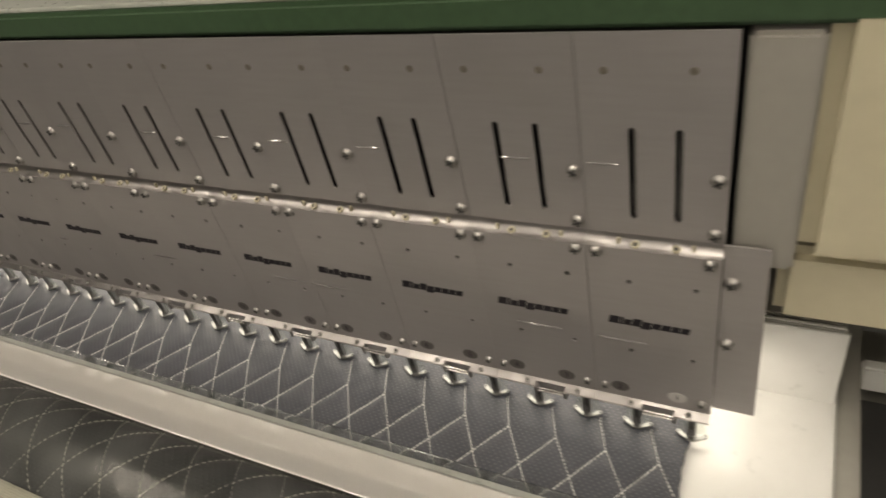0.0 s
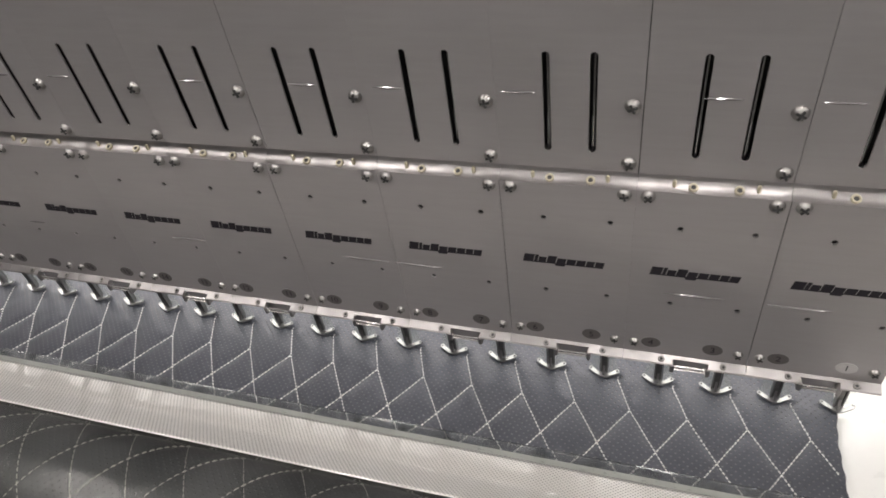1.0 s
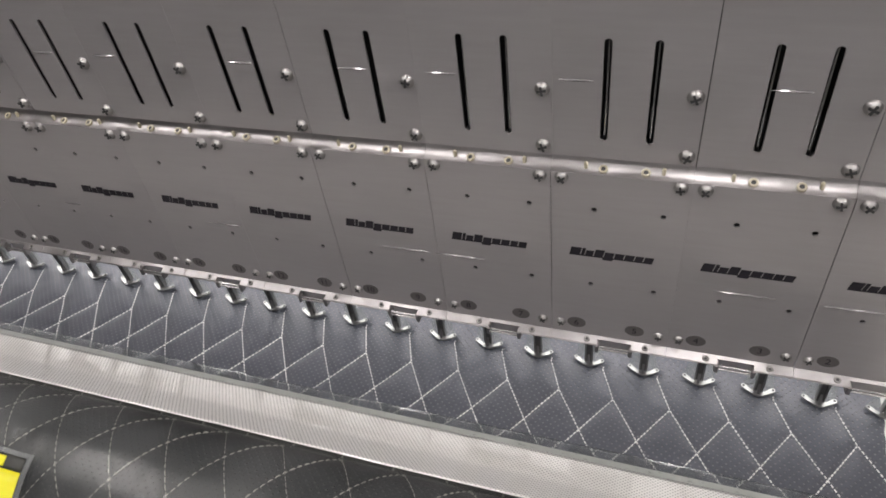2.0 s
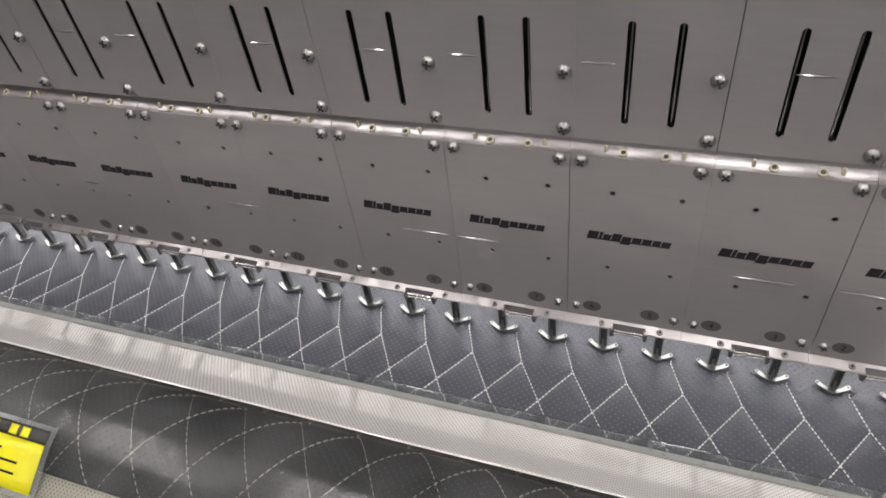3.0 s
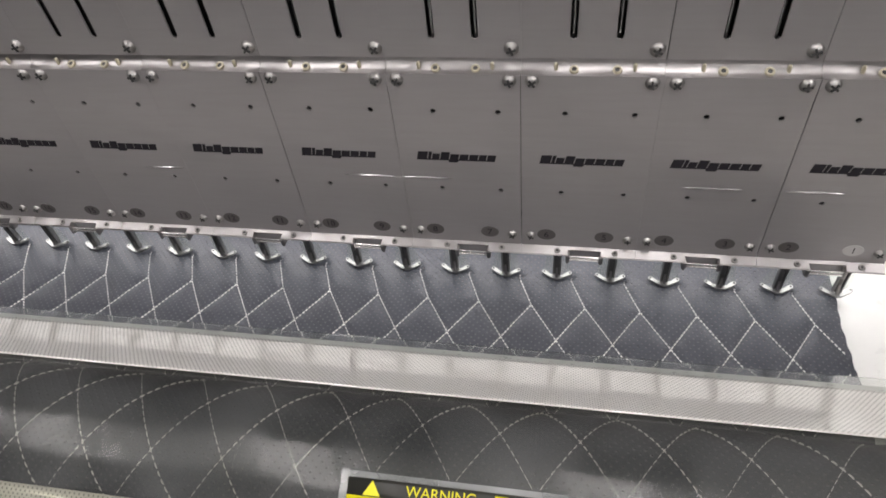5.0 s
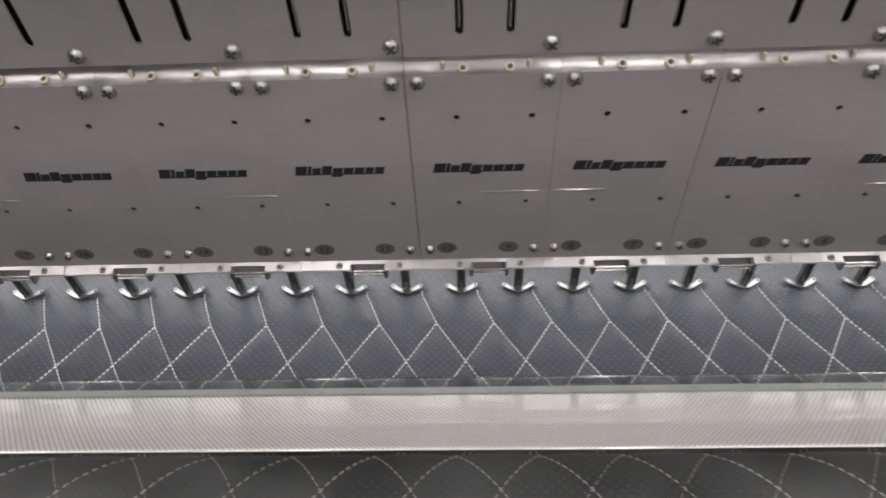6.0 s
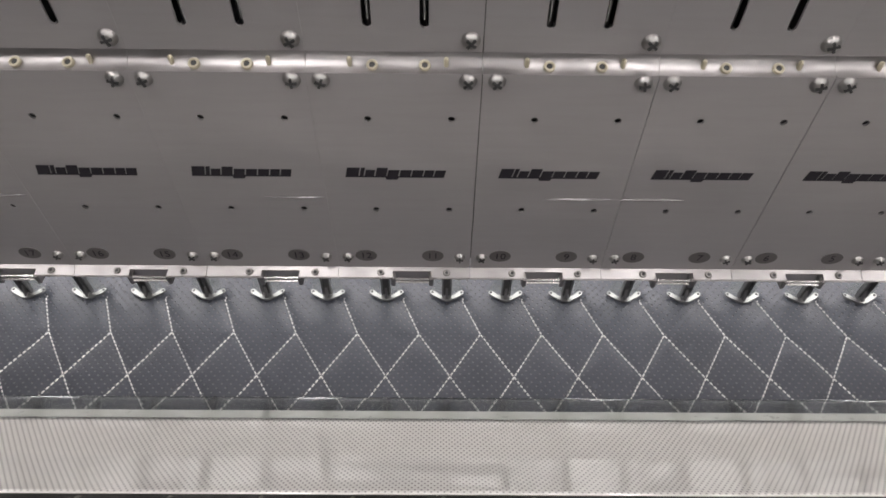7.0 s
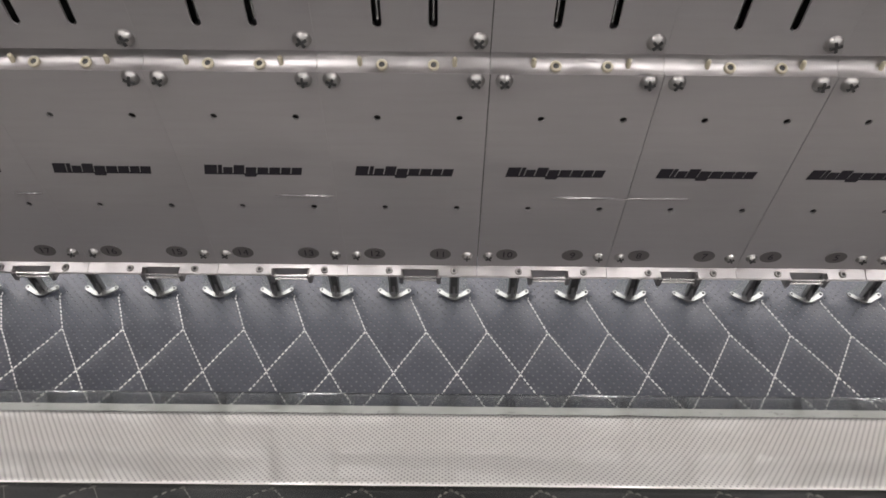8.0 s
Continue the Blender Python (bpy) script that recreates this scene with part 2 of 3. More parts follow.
def lathe(profile, n=20, axis="Y"):
    """Turns (radius, height) points round an axis."""
    bm = bmesh.new()
    rows = []
    for r, h in profile:
        if r < 1e-6:
            rows.append([bm.verts.new((0, 0, h))])
        else:
            rows.append([bm.verts.new((r * math.cos(2 * math.pi * i / n), r * math.sin(2 * math.pi * i / n), h)) for i in range(n)])
    for a, b in zip(rows, rows[1:]):
        for i in range(n):
            j = (i + 1) % n
            loop = [a[i % len(a)], a[j % len(a)], b[j % len(b)], b[i % len(b)]]
            loop = list(dict.fromkeys(loop))
            if len(loop) > 2:
                bm.faces.new(loop)
    if axis == "Y":
        bmesh.ops.rotate(bm, verts=bm.verts[:], cent=(0, 0, 0), matrix=Matrix.Rotation(radians(90), 3, "X"))
    if axis == "X":
        bmesh.ops.rotate(bm, verts=bm.verts[:], cent=(0, 0, 0), matrix=Matrix.Rotation(radians(90), 3, "Y"))
    return bm


def extruded(profile, x0, x1, closed=True):
    """Runs a (y, z) profile along x."""
    bm = bmesh.new()
    a = [bm.verts.new((x0, y, z)) for y, z in profile]
    b = [bm.verts.new((x1, y, z)) for y, z in profile]
    n = len(profile)
    for i in range(n if closed else n - 1):
        bm.faces.new((a[i], a[(i + 1) % n], b[(i + 1) % n], b[i]))
    if closed:
        bm.faces.new(a)
        bm.faces.new(b[::-1])
    return bm


def sheet(us, fn, uv=True, name="sheet", mat=None, smooth=True):
    """A grid of points fn(i, j) as one mesh; us = (nx, ny). fn gives (x, y, z, u, v)."""
    nx, ny = us
    pts = np.array([[fn(i, j) for j in range(ny)] for i in range(nx)], dtype=float).reshape(-1, 5)
    idx = np.arange(nx * ny).reshape(nx, ny)
    faces = np.stack([idx[:-1, :-1], idx[1:, :-1], idx[1:, 1:], idx[:-1, 1:]], -1).reshape(-1, 4)
    me = bpy.data.meshes.new(name)
    me.from_pydata(pts[:, :3].tolist(), [], faces.tolist())
    layer = me.uv_layers.new(name="UVMap")
    layer.data.foreach_set("uv", pts[faces.reshape(-1), 3:5].reshape(-1))
    me.materials.append(mat)
    if smooth:
        me.shade_smooth()
    return me


X_END = -N * P

# ---- the room ----
def slab(name, x0, x1, y0, y1, z0, z1, mat, label, category):
    ob = part(name, box(bmesh.new(), x0, x1, y0, y1, z0, z1), mat)
    return tagged(ob, label, category, kind="structure")


slab("floor", -5, 5, -4, 5, -0.2, 0, FLOOR, "pale grey painted epoxy workshop floor", "floor")
slab("ceiling", -5, 5, -4, 5, 3.6, 3.8, CEIL, "plain pale workshop ceiling", "ceiling")
slab("wall_north", -5, 5, 5, 5.2, 0, 3.6, WALL, "plain pale workshop wall", "wall")
slab("wall_south", -5, 5, -4.2, -4, 0, 3.6, WALL, "plain pale workshop wall", "wall")
slab("wall_west", -5.2, -5, -4, 5, 0, 3.6, WALL, "plain pale workshop wall", "wall")
slab("wall_east", 5, 5.2, -4, 5, 0, 3.6, WALL, "plain pale workshop wall", "wall")


def hanging_lamp():
    """A slim batten with a flat diffuser, hung across the machine on two thin rods."""
    lamp = thing("hanging_lamp", "slim white batten lamp hung over the machine on thin rods", "lamp", "hanging lamps")
    tray = extruded([(-0.045, 0.020), (-0.030, 0.050), (0.030, 0.050), (0.045, 0.020)], -0.5, 0.5)
    bmesh.ops.rotate(tray, verts=tray.verts[:], cent=(0, 0, 0), matrix=Matrix.Rotation(radians(90), 3, "Z"))
    part("housing", tray, WHITE, lamp)
    part("diffuser", box(bmesh.new(), -0.044, 0.044, -0.49, 0.49, 0.004, 0.019, 0.005), LAMP, lamp, "glowing white diffuser")
    for y in (-0.35, 0.35):
        rod = part("suspension_rod", lathe([(0.003, 0.049), (0.003, 3.6 - LAMP_Z)], 8, "Z"), CHROME, lamp)
        rod.location = (0, y, 0)
    return lamp


LAMP_Z = 2.20
hung = hanging_lamp()
hung.location = (-0.10, -0.50, LAMP_Z)
for y, row in ((-0.50, (-1.54, -0.87, -0.10, 0.62, 1.35)), (-2.1, (-0.87, -0.10, 0.62, 1.35))):
    for x in row:
        if (x, y) != (-0.10, -0.50):
            copy_thing(hung, pose(x, y, LAMP_Z))

# ---- the quilting head ----
# fixings
SCREW = mesh_of("screw", lathe([(0, 0.0036), (0.0016, 0.0035), (0.0032, 0.0028), (0.0044, 0.0014), (0.0048, 0.0002), (0.0048, -0.0006)], 18), CHROME, 50)
# raised near-black cross, standing for the shade in the screw's recess
CROSS = bmesh.new()
box(CROSS, -0.0029, 0.0029, -0.0041, -0.0024, -0.00065, 0.00065)
box(CROSS, -0.00065, 0.00065, -0.00412, -0.0024, -0.0029, 0.0029)
CROSS = mesh_of("recess", CROSS, HOLLOW_SHADE)
WASHER = mesh_of("washer", lathe([(0.0062, -0.0006), (0.0062, 0.0003), (0.0059, 0.0006), (0.0040, 0.0006)], 20), CHROME, 50)


def screw(parent, x, y, z, size=1.0, turn=0.0):
    ob = part("screw", SCREW, None, parent)
    ob.location, ob.scale, ob.rotation_euler = (x, y, z), (size, size, size), (0, turn, 0)
    c = part("recess", CROSS, None, ob)
    return ob


# gap at a panel's right and left seam: most sit tight, a few stand open
UPPER_GAP = {1: 0.00022, 2: 0.00032, 5: 0.00028, 8: 0.0003}
LOWER_GAP = {1: 0.00032, 3: 0.00026, 4: 0.0002, 5: 0.00030, 9: 0.0002}


UPPER_GLINT = {0: 0.85, 1: 0.52, 2: 0.84, 3: 0.80, 4: 0.50, 5: 0.48, 6: 0.82, 7: 0.49, 9: 0.50}      # panels with an added ridge standing for a lamp glint, and its place
LOWER_GLINT = {0: 0.75, 1: 0.50, 3: 0.80, 4: 0.30, 6: 0.22, 8: 0.12, 10: 0.40, 12: 0.50}


def dent(x, z, reach, half=0.0013, rise=0.0010):
    """A short rounded ridge on a panel, tapering to both ends, added to stand for a lamp glint."""
    def fn(i, j):
        a, t = i / 10 - 1, j / 6 - 1
        f = (1 - a * a) ** 0.7
        return x + reach * a, 0.0001 - rise * f * (1 + math.cos(math.pi * t)) / 2, z + half * (f + 0.02) * t, i, t
    return sheet((21, 13), fn, name="dent", mat=GLINT_STEEL)


def upper_panel(k):
    ga, gb = UPPER_GAP.get(k + 1, 0.00005), UPPER_GAP.get(k, 0.00005)
    p = thing("upper_panel", "brushed stainless steel cover panel with two long slots", "panel", "upper head panels", at=(-k * P, 0.0095, H))
    holes = [slot(-0.64 * P, 0.0568, 0.1350, 0.0026), slot(-0.328 * P, 0.0568, 0.1350, 0.0026)]
    part("sheet", plate([(-P + ga, 0.030), (-gb, 0.030), (-gb, 0.2032), (-P + ga, 0.2032)], holes, 0, 0.0015), STEEL, p)
    if k in UPPER_GLINT:
        part("dent", dent(-UPPER_GLINT[k] * P, 0.1040, 0.0125), None, p)
    for fx in (-0.25, -0.81):
        r = part("rivet", lathe([(0, 0.0007), (0.0016, 0.0006), (0.0028, 0.0001), (0.0028, -0.0004)], 14), BRASSY, p, "dull flush rivet")
        r.location = (fx * P, 0, 0.177)
    for z in (0.0492, 0.0962):
        screw(p, -0.070 * P, 0, z, 1.16, random.uniform(0, 1.5))
    return p


def lower_panel(k):
    g = 0.00014
    ga, gb = LOWER_GAP.get(k + 1, 0.00005), LOWER_GAP.get(k, 0.00005)
    p = thing("lower_panel", "brushed stainless steel cover panel with a black printed mark", "panel", "lower head panels", at=(-k * P, 0, H))
    holes = [ring(f * P, z, 0.0022, n=12) for f in (-0.672, -0.170) for z in (0.0, -0.081)]
    part("sheet", plate([(-P + ga, -0.1470), (-gb, -0.1470), (-gb, 0.0333), (-P + ga, 0.0333)], holes, 0, 0.0015), STEEL, p)
    if k in LOWER_GLINT:
        part("dent", dent(-LOWER_GLINT[k] * P, -0.0697, min(0.024, LOWER_GLINT[k] * P - 0.001)), None, p)
    # a shelf that slopes gently to a sharp lip and curves up into the panel above
    shelf = [(0.0001, 0.0332), (0.0025, 0.0339), (0.0045, 0.0348), (0.0061, 0.0359), (0.0074, 0.0373), (0.0084, 0.0391), (0.0091, 0.0414)]
    lip = extruded(shelf + [(0.0102, 0.0414), (0.0102, 0.0320), (0.0016, 0.0320)], -P + g, -g)
    part("ledge", lip, STEEL_BAR, p, "bright polished ledge", smooth=35)
    for f in (-0.327, -0.624):
        nut = part("nylon_washer", lathe([(0.0034, -0.0010), (0.0034, 0.0006), (0.0030, 0.0011), (0.0019, 0.0011), (0.0017, 0.0002)], 16, "Z"), NYLON, p, "ivory nylon washer")
        nut.location, nut.rotation_euler = (f * P, 0.0044, 0.0358), (radians(28), 0, 0)
        # flat near-black disc in place of the shaded bolt hole
        part("bolt_hole", lathe([(0.0, 0.0004), (0.0018, 0.0004)], 12, "Z"), HOLLOW_SHADE, nut)
    for f in (-0.206, -0.751):
        pin = part("pin", lathe([(0.0015, -0.003), (0.0015, 0.0030), (0.0010, 0.0040), (0, 0.0042)], 10, "Z"), NYLON, p, "ivory plastic pin")
        pin.location = (f * P, 0.0056, 0.0362)
    for f in (-0.917, -0.081):
        screw(p, f * P, 0, 0.0284, 1.10, random.uniform(0, 1.5))
        screw(p, f * P, 0, -0.1345, 0.90, random.uniform(0, 1.5))
    mark = part("printed_mark", wordmark(), INK, p, "black printed wordmark shape")
    mark.location = (-0.505 * P, -0.0004, -0.0452)
    return p


def wordmark():
    """One slanted dark outline, stepped and notched between its nine blocks."""
    low, top, x = [], [], -0.0345
    for w, z0, z1 in [(0.0084, -0.0042, 0.0042), (0.0026, -0.0042, 0.0042), (0.0062, -0.0042, 0.0022), (0.0072, -0.0042, 0.0042), (0.0072, -0.0062, 0.0022),
                      (0.0072, -0.0042, 0.0022), (0.0072, -0.0042, 0.0022), (0.0062, -0.0042, 0.0022), (0.0068, -0.0042, 0.0022)]:
        low += [(x, z0), (x + w, z0)]
        top += [(x, -0.0033), (x, z1), (x + w, z1), (x + w, -0.0033)]
        x += w + 0.0008
    loop = [(a + 0.22 * z, z) for a, z in low + top[::-1]]
    return plate(loop, [], 0.0, 0.0004)


def number_tag(n):
    k, odd = divmod(n - 1, 2)
    x = -k * P - (0.78 if odd else 0.283) * P
    t = thing("number_tag", ("pale grey" if n == 1 else "dark grey") + " oval number sticker on the steel panel", "number tag", "needle numbers", at=(x, 0, H - 0.1325))
    part("disc", plate(ring(0, 0, 0.0082, 0.0064, 22), [], -0.0005, 0.0005), TAG_WHITE if n == 1 else TAG, t)
    cu = bpy.data.curves.new("numeral", "FONT")
    cu.body, cu.size, cu.align_x, cu.align_y, cu.extrude = str(n), 0.0092, "CENTER", "CENTER", 0.00005
    tmp = bpy.data.objects.new("numeral", cu)
    scene.collection.objects.link(tmp)
    me = bpy.data.meshes.new_from_object(tmp.evaluated_get(bpy.context.evaluated_depsgraph_get()))
    bpy.data.objects.remove(tmp)
    me.materials.clear()
    me.materials.append(INK)
    ob = part("numeral", me, None, t, "black numeral")
    ob.location, ob.rotation_euler = (0, -0.0007, 0), (radians(90), 0, 0)
    return t


for k in range(N):
    upper_panel(k)
    lower_panel(k)
for n in range(1, 2 * N + 1):
    number_tag(n)

# inside of the head, seen through slots and holes: added near-black blocks carry its shade
head = tagged(part("head_housing", box(bmesh.new(), X_END, 0.0, 0.055, 0.30, H - 0.115, H + 0.196), HOLLOW_SHADE), "inside of the quilting head, near-black to carry its shade", "machine body", kind="structure")
cap = tagged(part("head_cap", box(bmesh.new(), X_END, 0.09, 0.0115, 0.30, H + 0.2036, H + 0.2290, 0.004), GREEN), "dark green enamelled beam on top of the head", "beam", kind="structure")
tagged(part("beam_cover", box(bmesh.new(), X_END, 0.088, 0.016, 0.30, H + 0.2292, H + 0.2335, 0.001), RAIL), "pale painted strip on top of the green beam", "beam", kind="structure")
liner = tagged(part("inner_shade", box(bmesh.new(), X_END, 0.0, 0.010, 0.05, H - 0.1145, H + 0.026), HOLLOW_SHADE), "near-black block standing for the shade behind the lower panels", "machine body", kind="structure")
tagged(part("lower_shade", box(bmesh.new(), X_END, 0.0, 0.004, 0.0265, H - 0.1405, H - 0.1150), HOLLOW_SHADE), "near-black block standing for the shade behind the lower panel edge", "machine body", kind="structure")
ROD = mesh_of("guide_rod", lathe([(0.0021, 0.035), (0.0021, 0.080), (0.0012, 0.086), (0.0007, 0.140)], 12, "Z"), BUFFED, 40)
for k in range(N):
    for f in (-0.64, -0.328):
        r = thing("needle_rod", "shiny steel needle rod behind the slot", "rod", "needle rods", at=((-k + f) * P, 0.0165, H))
        part("rod", ROD, None, r)
        part("clamp", box(bmesh.new(), -0.0045, 0.0045, -0.0025, 0.006, 0.042, 0.054, 0.001), CHROME, r)


# flange bar under the panels, notched over each hinge rod
def flange(k):
    f = thing("flange_bar", "bright bent steel flange with rivets and a hinge rod", "flange", "flange bars", at=(-k * P, 0, H))
    g = 0.0002
    a, b = -0.585 * P, -0.295 * P
    for x0, x1 in ((-P + g, a), (b, -g)):
        part("flange", extruded([(-0.0006, -0.1466), (-0.0080, -0.1496), (-0.0088, -0.1508), (-0.0080, -0.1516), (0.0010, -0.1484)], x0, x1), STEEL_BAR, f)
    part("bridge", extruded([(-0.0006, -0.1466), (-0.0034, -0.1478), (-0.0032, -0.1492), (0.0010, -0.1484)], a, b), STEEL_BAR, f)
    for fx in (-0.177, -0.678):
        r = part("rivet", lathe([(0.0012, 0.0001), (0.0014, 0.0012), (0.0024, 0.0014), (0.0029, 0.0008), (0.0029, -0.0004)], 14), RIVET, f, "dull steel rivet")
        r.location, r.rotation_euler = (fx * P, -0.0045, -0.1482), (radians(-67), 0, 0)
        # flat near-black disc, the shade inside the rivet's eye
        part("eye", lathe([(0.0, 0.0006), (0.0013, 0.0006)], 10), HOLLOW_SHADE, r)
    part("notch_plate", box(bmesh.new(), a, b, -0.0004, 0.0016, -0.1600, -0.1487, 0.0004), STEEL, f)
    for z, y in ((-0.1530, -0.0068), (-0.1562, -0.0074)):
        rod = part("hinge_rod", lathe([(0.0, -0.0162), (0.0012, -0.0162), (0.0012, 0.0162), (0.0, 0.0162)], 10, "X"), BUFFED, f, "shiny hinge rod")
        rod.location = ((a + b) / 2, y, z)
    for x in (a, b):
        part("clip", box(bmesh.new(), x - 0.0018, x + 0.0018, -0.0092, -0.0015, -0.1600, -0.1505, 0.0007), STEEL_BAR, f)
    return f


for k in range(N):
    flange(k)


# work light under the head
light_bar = thing("work_light", "long white work light bar under the head", "lamp")
part("housing", box(bmesh.new(), X_END, 0.03, 0.038, 0.074, H - 0.1445, H - 0.1155, 0.002), WHITE, light_bar)
part("diffuser", box(bmesh.new(), X_END + 0.01, 0.025, 0.042, 0.070, H - 0.1500, H - 0.1450, 0.001), WORK, light_bar, "glowing white diffuser")


# rear cover behind the needles
tagged(part("rear_cover", box(bmesh.new(), X_END, 0.10, 0.100, 0.106, H - 0.199, H - 0.116, 0.002), WHITE), "white rear cover plate behind the needles", "cover plate", kind="structure")


tagged(part("bed_upstand", box(bmesh.new(), -0.012, 0.102, 0.095, 0.0992, H - 0.2147, H - 0.117, 0.0008), WHITE), "white upright plate closing the end of the bed", "cover plate", kind="structure")


# presser feet, lowered
def presser_foot():
    f = thing("presser_foot", "zinc-plated presser foot pressing on the leather", "presser foot", "presser feet")
    out = [(0, -0.0075), (0.0035, -0.0070), (0.0116, -0.0026), (0.0140, -0.0008), (0.0144, 0.0014), (0.0126, 0.0028), (0.0108, 0.0022), (0.0058, -0.0018), (0.0, -0.0028)]
    loop = out + [(-x, y) for x, y in reversed(out[1:-1])]
    bm = bmesh.new()
    edges = []
    for lp in (loop, ring(0.0124, 0.0005, 0.0012, n=8), ring(-0.0124, 0.0005, 0.0012, n=8)):
        vs = [bm.verts.new((x, y, 0.0016 + (abs(x) / 0.016) ** 2 * 0.0016)) for x, y in lp]
        edges += [bm.edges.new((a, b)) for a, b in zip(vs, vs[1:] + vs[:1])]
    bmesh.ops.triangle_fill(bm, use_beauty=True, use_dissolve=False, edges=edges)
    geo = bmesh.ops.extrude_face_region(bm, geom=bm.faces[:])["geom"]
    bmesh.ops.translate(bm, verts=[g for g in geo if isinstance(g, bmesh.types.BMVert)], vec=(0, 0, 0.0018))
    part("sole", bm, SOLE, f)
    part("stem", box(bmesh.new(), -0.0031, 0.0031, -0.0006, 0.0014, 0.0016, 0.062, 0.0006), STEM, f)
    for s in (-1, 1):
        part("stem_edge", box(bmesh.new(), s * 0.0034 - 0.0006, s * 0.0034 + 0.0006, -0.0030, 0.0012, 0.0030, 0.060, 0.0004), SOLE, f)
    rib = bmesh.new()
    vs = [rib.verts.new((x, y, z)) for x in (-0.0011, 0.0011) for y, z in ((-0.0062, 0.003), (-0.0023, 0.003), (-0.0023, 0.014))]
    for q in ((0, 1, 2), (5, 4, 3), (0, 3, 4, 1), (1, 4, 5, 2), (2, 5, 3, 0)):
        rib.faces.new([vs[i] for i in q])
    part("rib", rib, CHROME, f)
    shell = sheet((9, 5), lambda i, j: ((i / 4 - 1) * (0.0132 - 0.0050 * j / 4), 0.0028 - 0.0018 * (1 - (i / 4 - 1) ** 2), 0.004 + 0.034 * j / 4, i, j), name="shield", mat=FROST)
    part("shield", shell, None, f, "frosted clear plastic shield")
    part("needle", lathe([(0.0, -0.004), (0.0007, 0.004), (0.0008, 0.06)], 8, "Z"), CHROME, f).location = (0, 0.0045, 0.003)
    return f


FOOT_Z = H - 0.2068
foot = presser_foot()
foot.location = (-0.168 * P, 0.0155, FOOT_Z)
for k in range(N):
    for fx in (-0.168, -0.674):
        if (k, fx) != (0, -0.168):
            copy_thing(foot, pose((-k + fx) * P, 0.0155, FOOT_Z))

# ---- leather on the bed ----
SLOPE, STEEP = 0.25 / 0.0393, 4.2     # panels sideways per metre of travel, past the join and nearer the needle
U_B, Y_B, Y_V = 0.105, -0.022, 0.012  # where two stitch lines join; where the single line turns at the foot
U_V = U_B - (Y_V - Y_B) * STEEP
RIGHT = -0.018                # right edge of the leather


def seam_lines(u, y):
    """Distance in metres to the nearest stitch line on the bed."""
    def away(d, slope):
        d %= 0.5
        return min(d, 0.5 - d) * P / math.hypot(slope * P, 1.0)
    if y > Y_V:
        return away(u - U_V - (y - Y_V) * SLOPE, SLOPE)
    if y > Y_B:
        return away(u - U_B + (y - Y_B) * STEEP, STEEP)
    return min(away(u - U_B - (Y_B - y) * SLOPE, SLOPE), away(u - U_B + (Y_B - y) * SLOPE, SLOPE))


def bed_point(i, j):
    x = X_END + (RIGHT - X_END) * i / 720
    y = -0.20 + 0.215 * j / 92 if j <= 92 else 0.015 + 0.235 * (j - 92) / 12
    if i == 720:
        x += 0.0012 * math.sin(y * 75) + 0.0005 * math.sin(y * 330)
    z = 0.0012 * noise.noise((x * 14, y * 14, 3)) + 0.0005 * noise.noise((x * 60, y * 60, 1))
    if y <= 0.015:
        z += 0.0034 * (1 - math.exp(-seam_lines(x / P, y) / 0.0065)) - 0.0026
    return x, y, H - 0.2068 + z, x, y


leather = thing("quilted_leather", "dark grey perforated leather with white quilting stitches", "leather")
bed_sheet = part("sheet", sheet((721, 105), bed_point, name="sheet", mat=LEATHER), None, leather)


def stitches(runs, place, length=0.0033, gap=0.0008, w=0.00062):
    """Short raised threads along runs ((u0, v0), (u1, v1)) of a surface; place(u, v) gives a point and its normal."""
    verts, faces = [], []
    for (u0, v0), (u1, v1) in runs:
        total = math.hypot(u1 - u0, v1 - v0)
        n = max(1, int(total / (length + gap)))
        du, dv = (u1 - u0) / n, (v1 - v0) / n
        for i in range(n):
            fa = 0.12 + random.uniform(-0.03, 0.03)
            a, na = place(u0 + du * (i + fa), v0 + dv * (i + fa))
            b, nb = place(u0 + du * (i + 1 - fa), v0 + dv * (i + 1 - fa))
            way = (b - a).normalized()
            side = way.cross(na).normalized() * w
            base = len(verts)
            for q, nn in ((a, na), (a.lerp(b, 0.3), na), (a.lerp(b, 0.7), nb), (b, nb)):
                lift = nn * (0.0009 if q is not a and q is not b else 0.0001)
                verts += [q + side - nn * 0.0003, q + side * 0.6 + lift, q - side * 0.6 + lift, q - side - nn * 0.0003]
            for s in range(3):
                for c in range(3):
                    o = base + 4 * s + c
                    faces.append((o, o + 1, o + 5, o + 4))
    me = bpy.data.meshes.new("stitching")
    me.from_pydata([tuple(v) for v in verts], [], faces)
    me.materials.append(THREAD)
    me.shade_smooth()
    return me


def on_bed(x, y):
    z = 0.0012 * noise.noise((x * 14, y * 14, 3)) + 0.0005 * noise.noise((x * 60, y * 60, 1)) - 0.0023
    return Vector((x, y, H - 0.2068 + z)), Vector((0, 0, 1))


runs = []
K = SLOPE * P
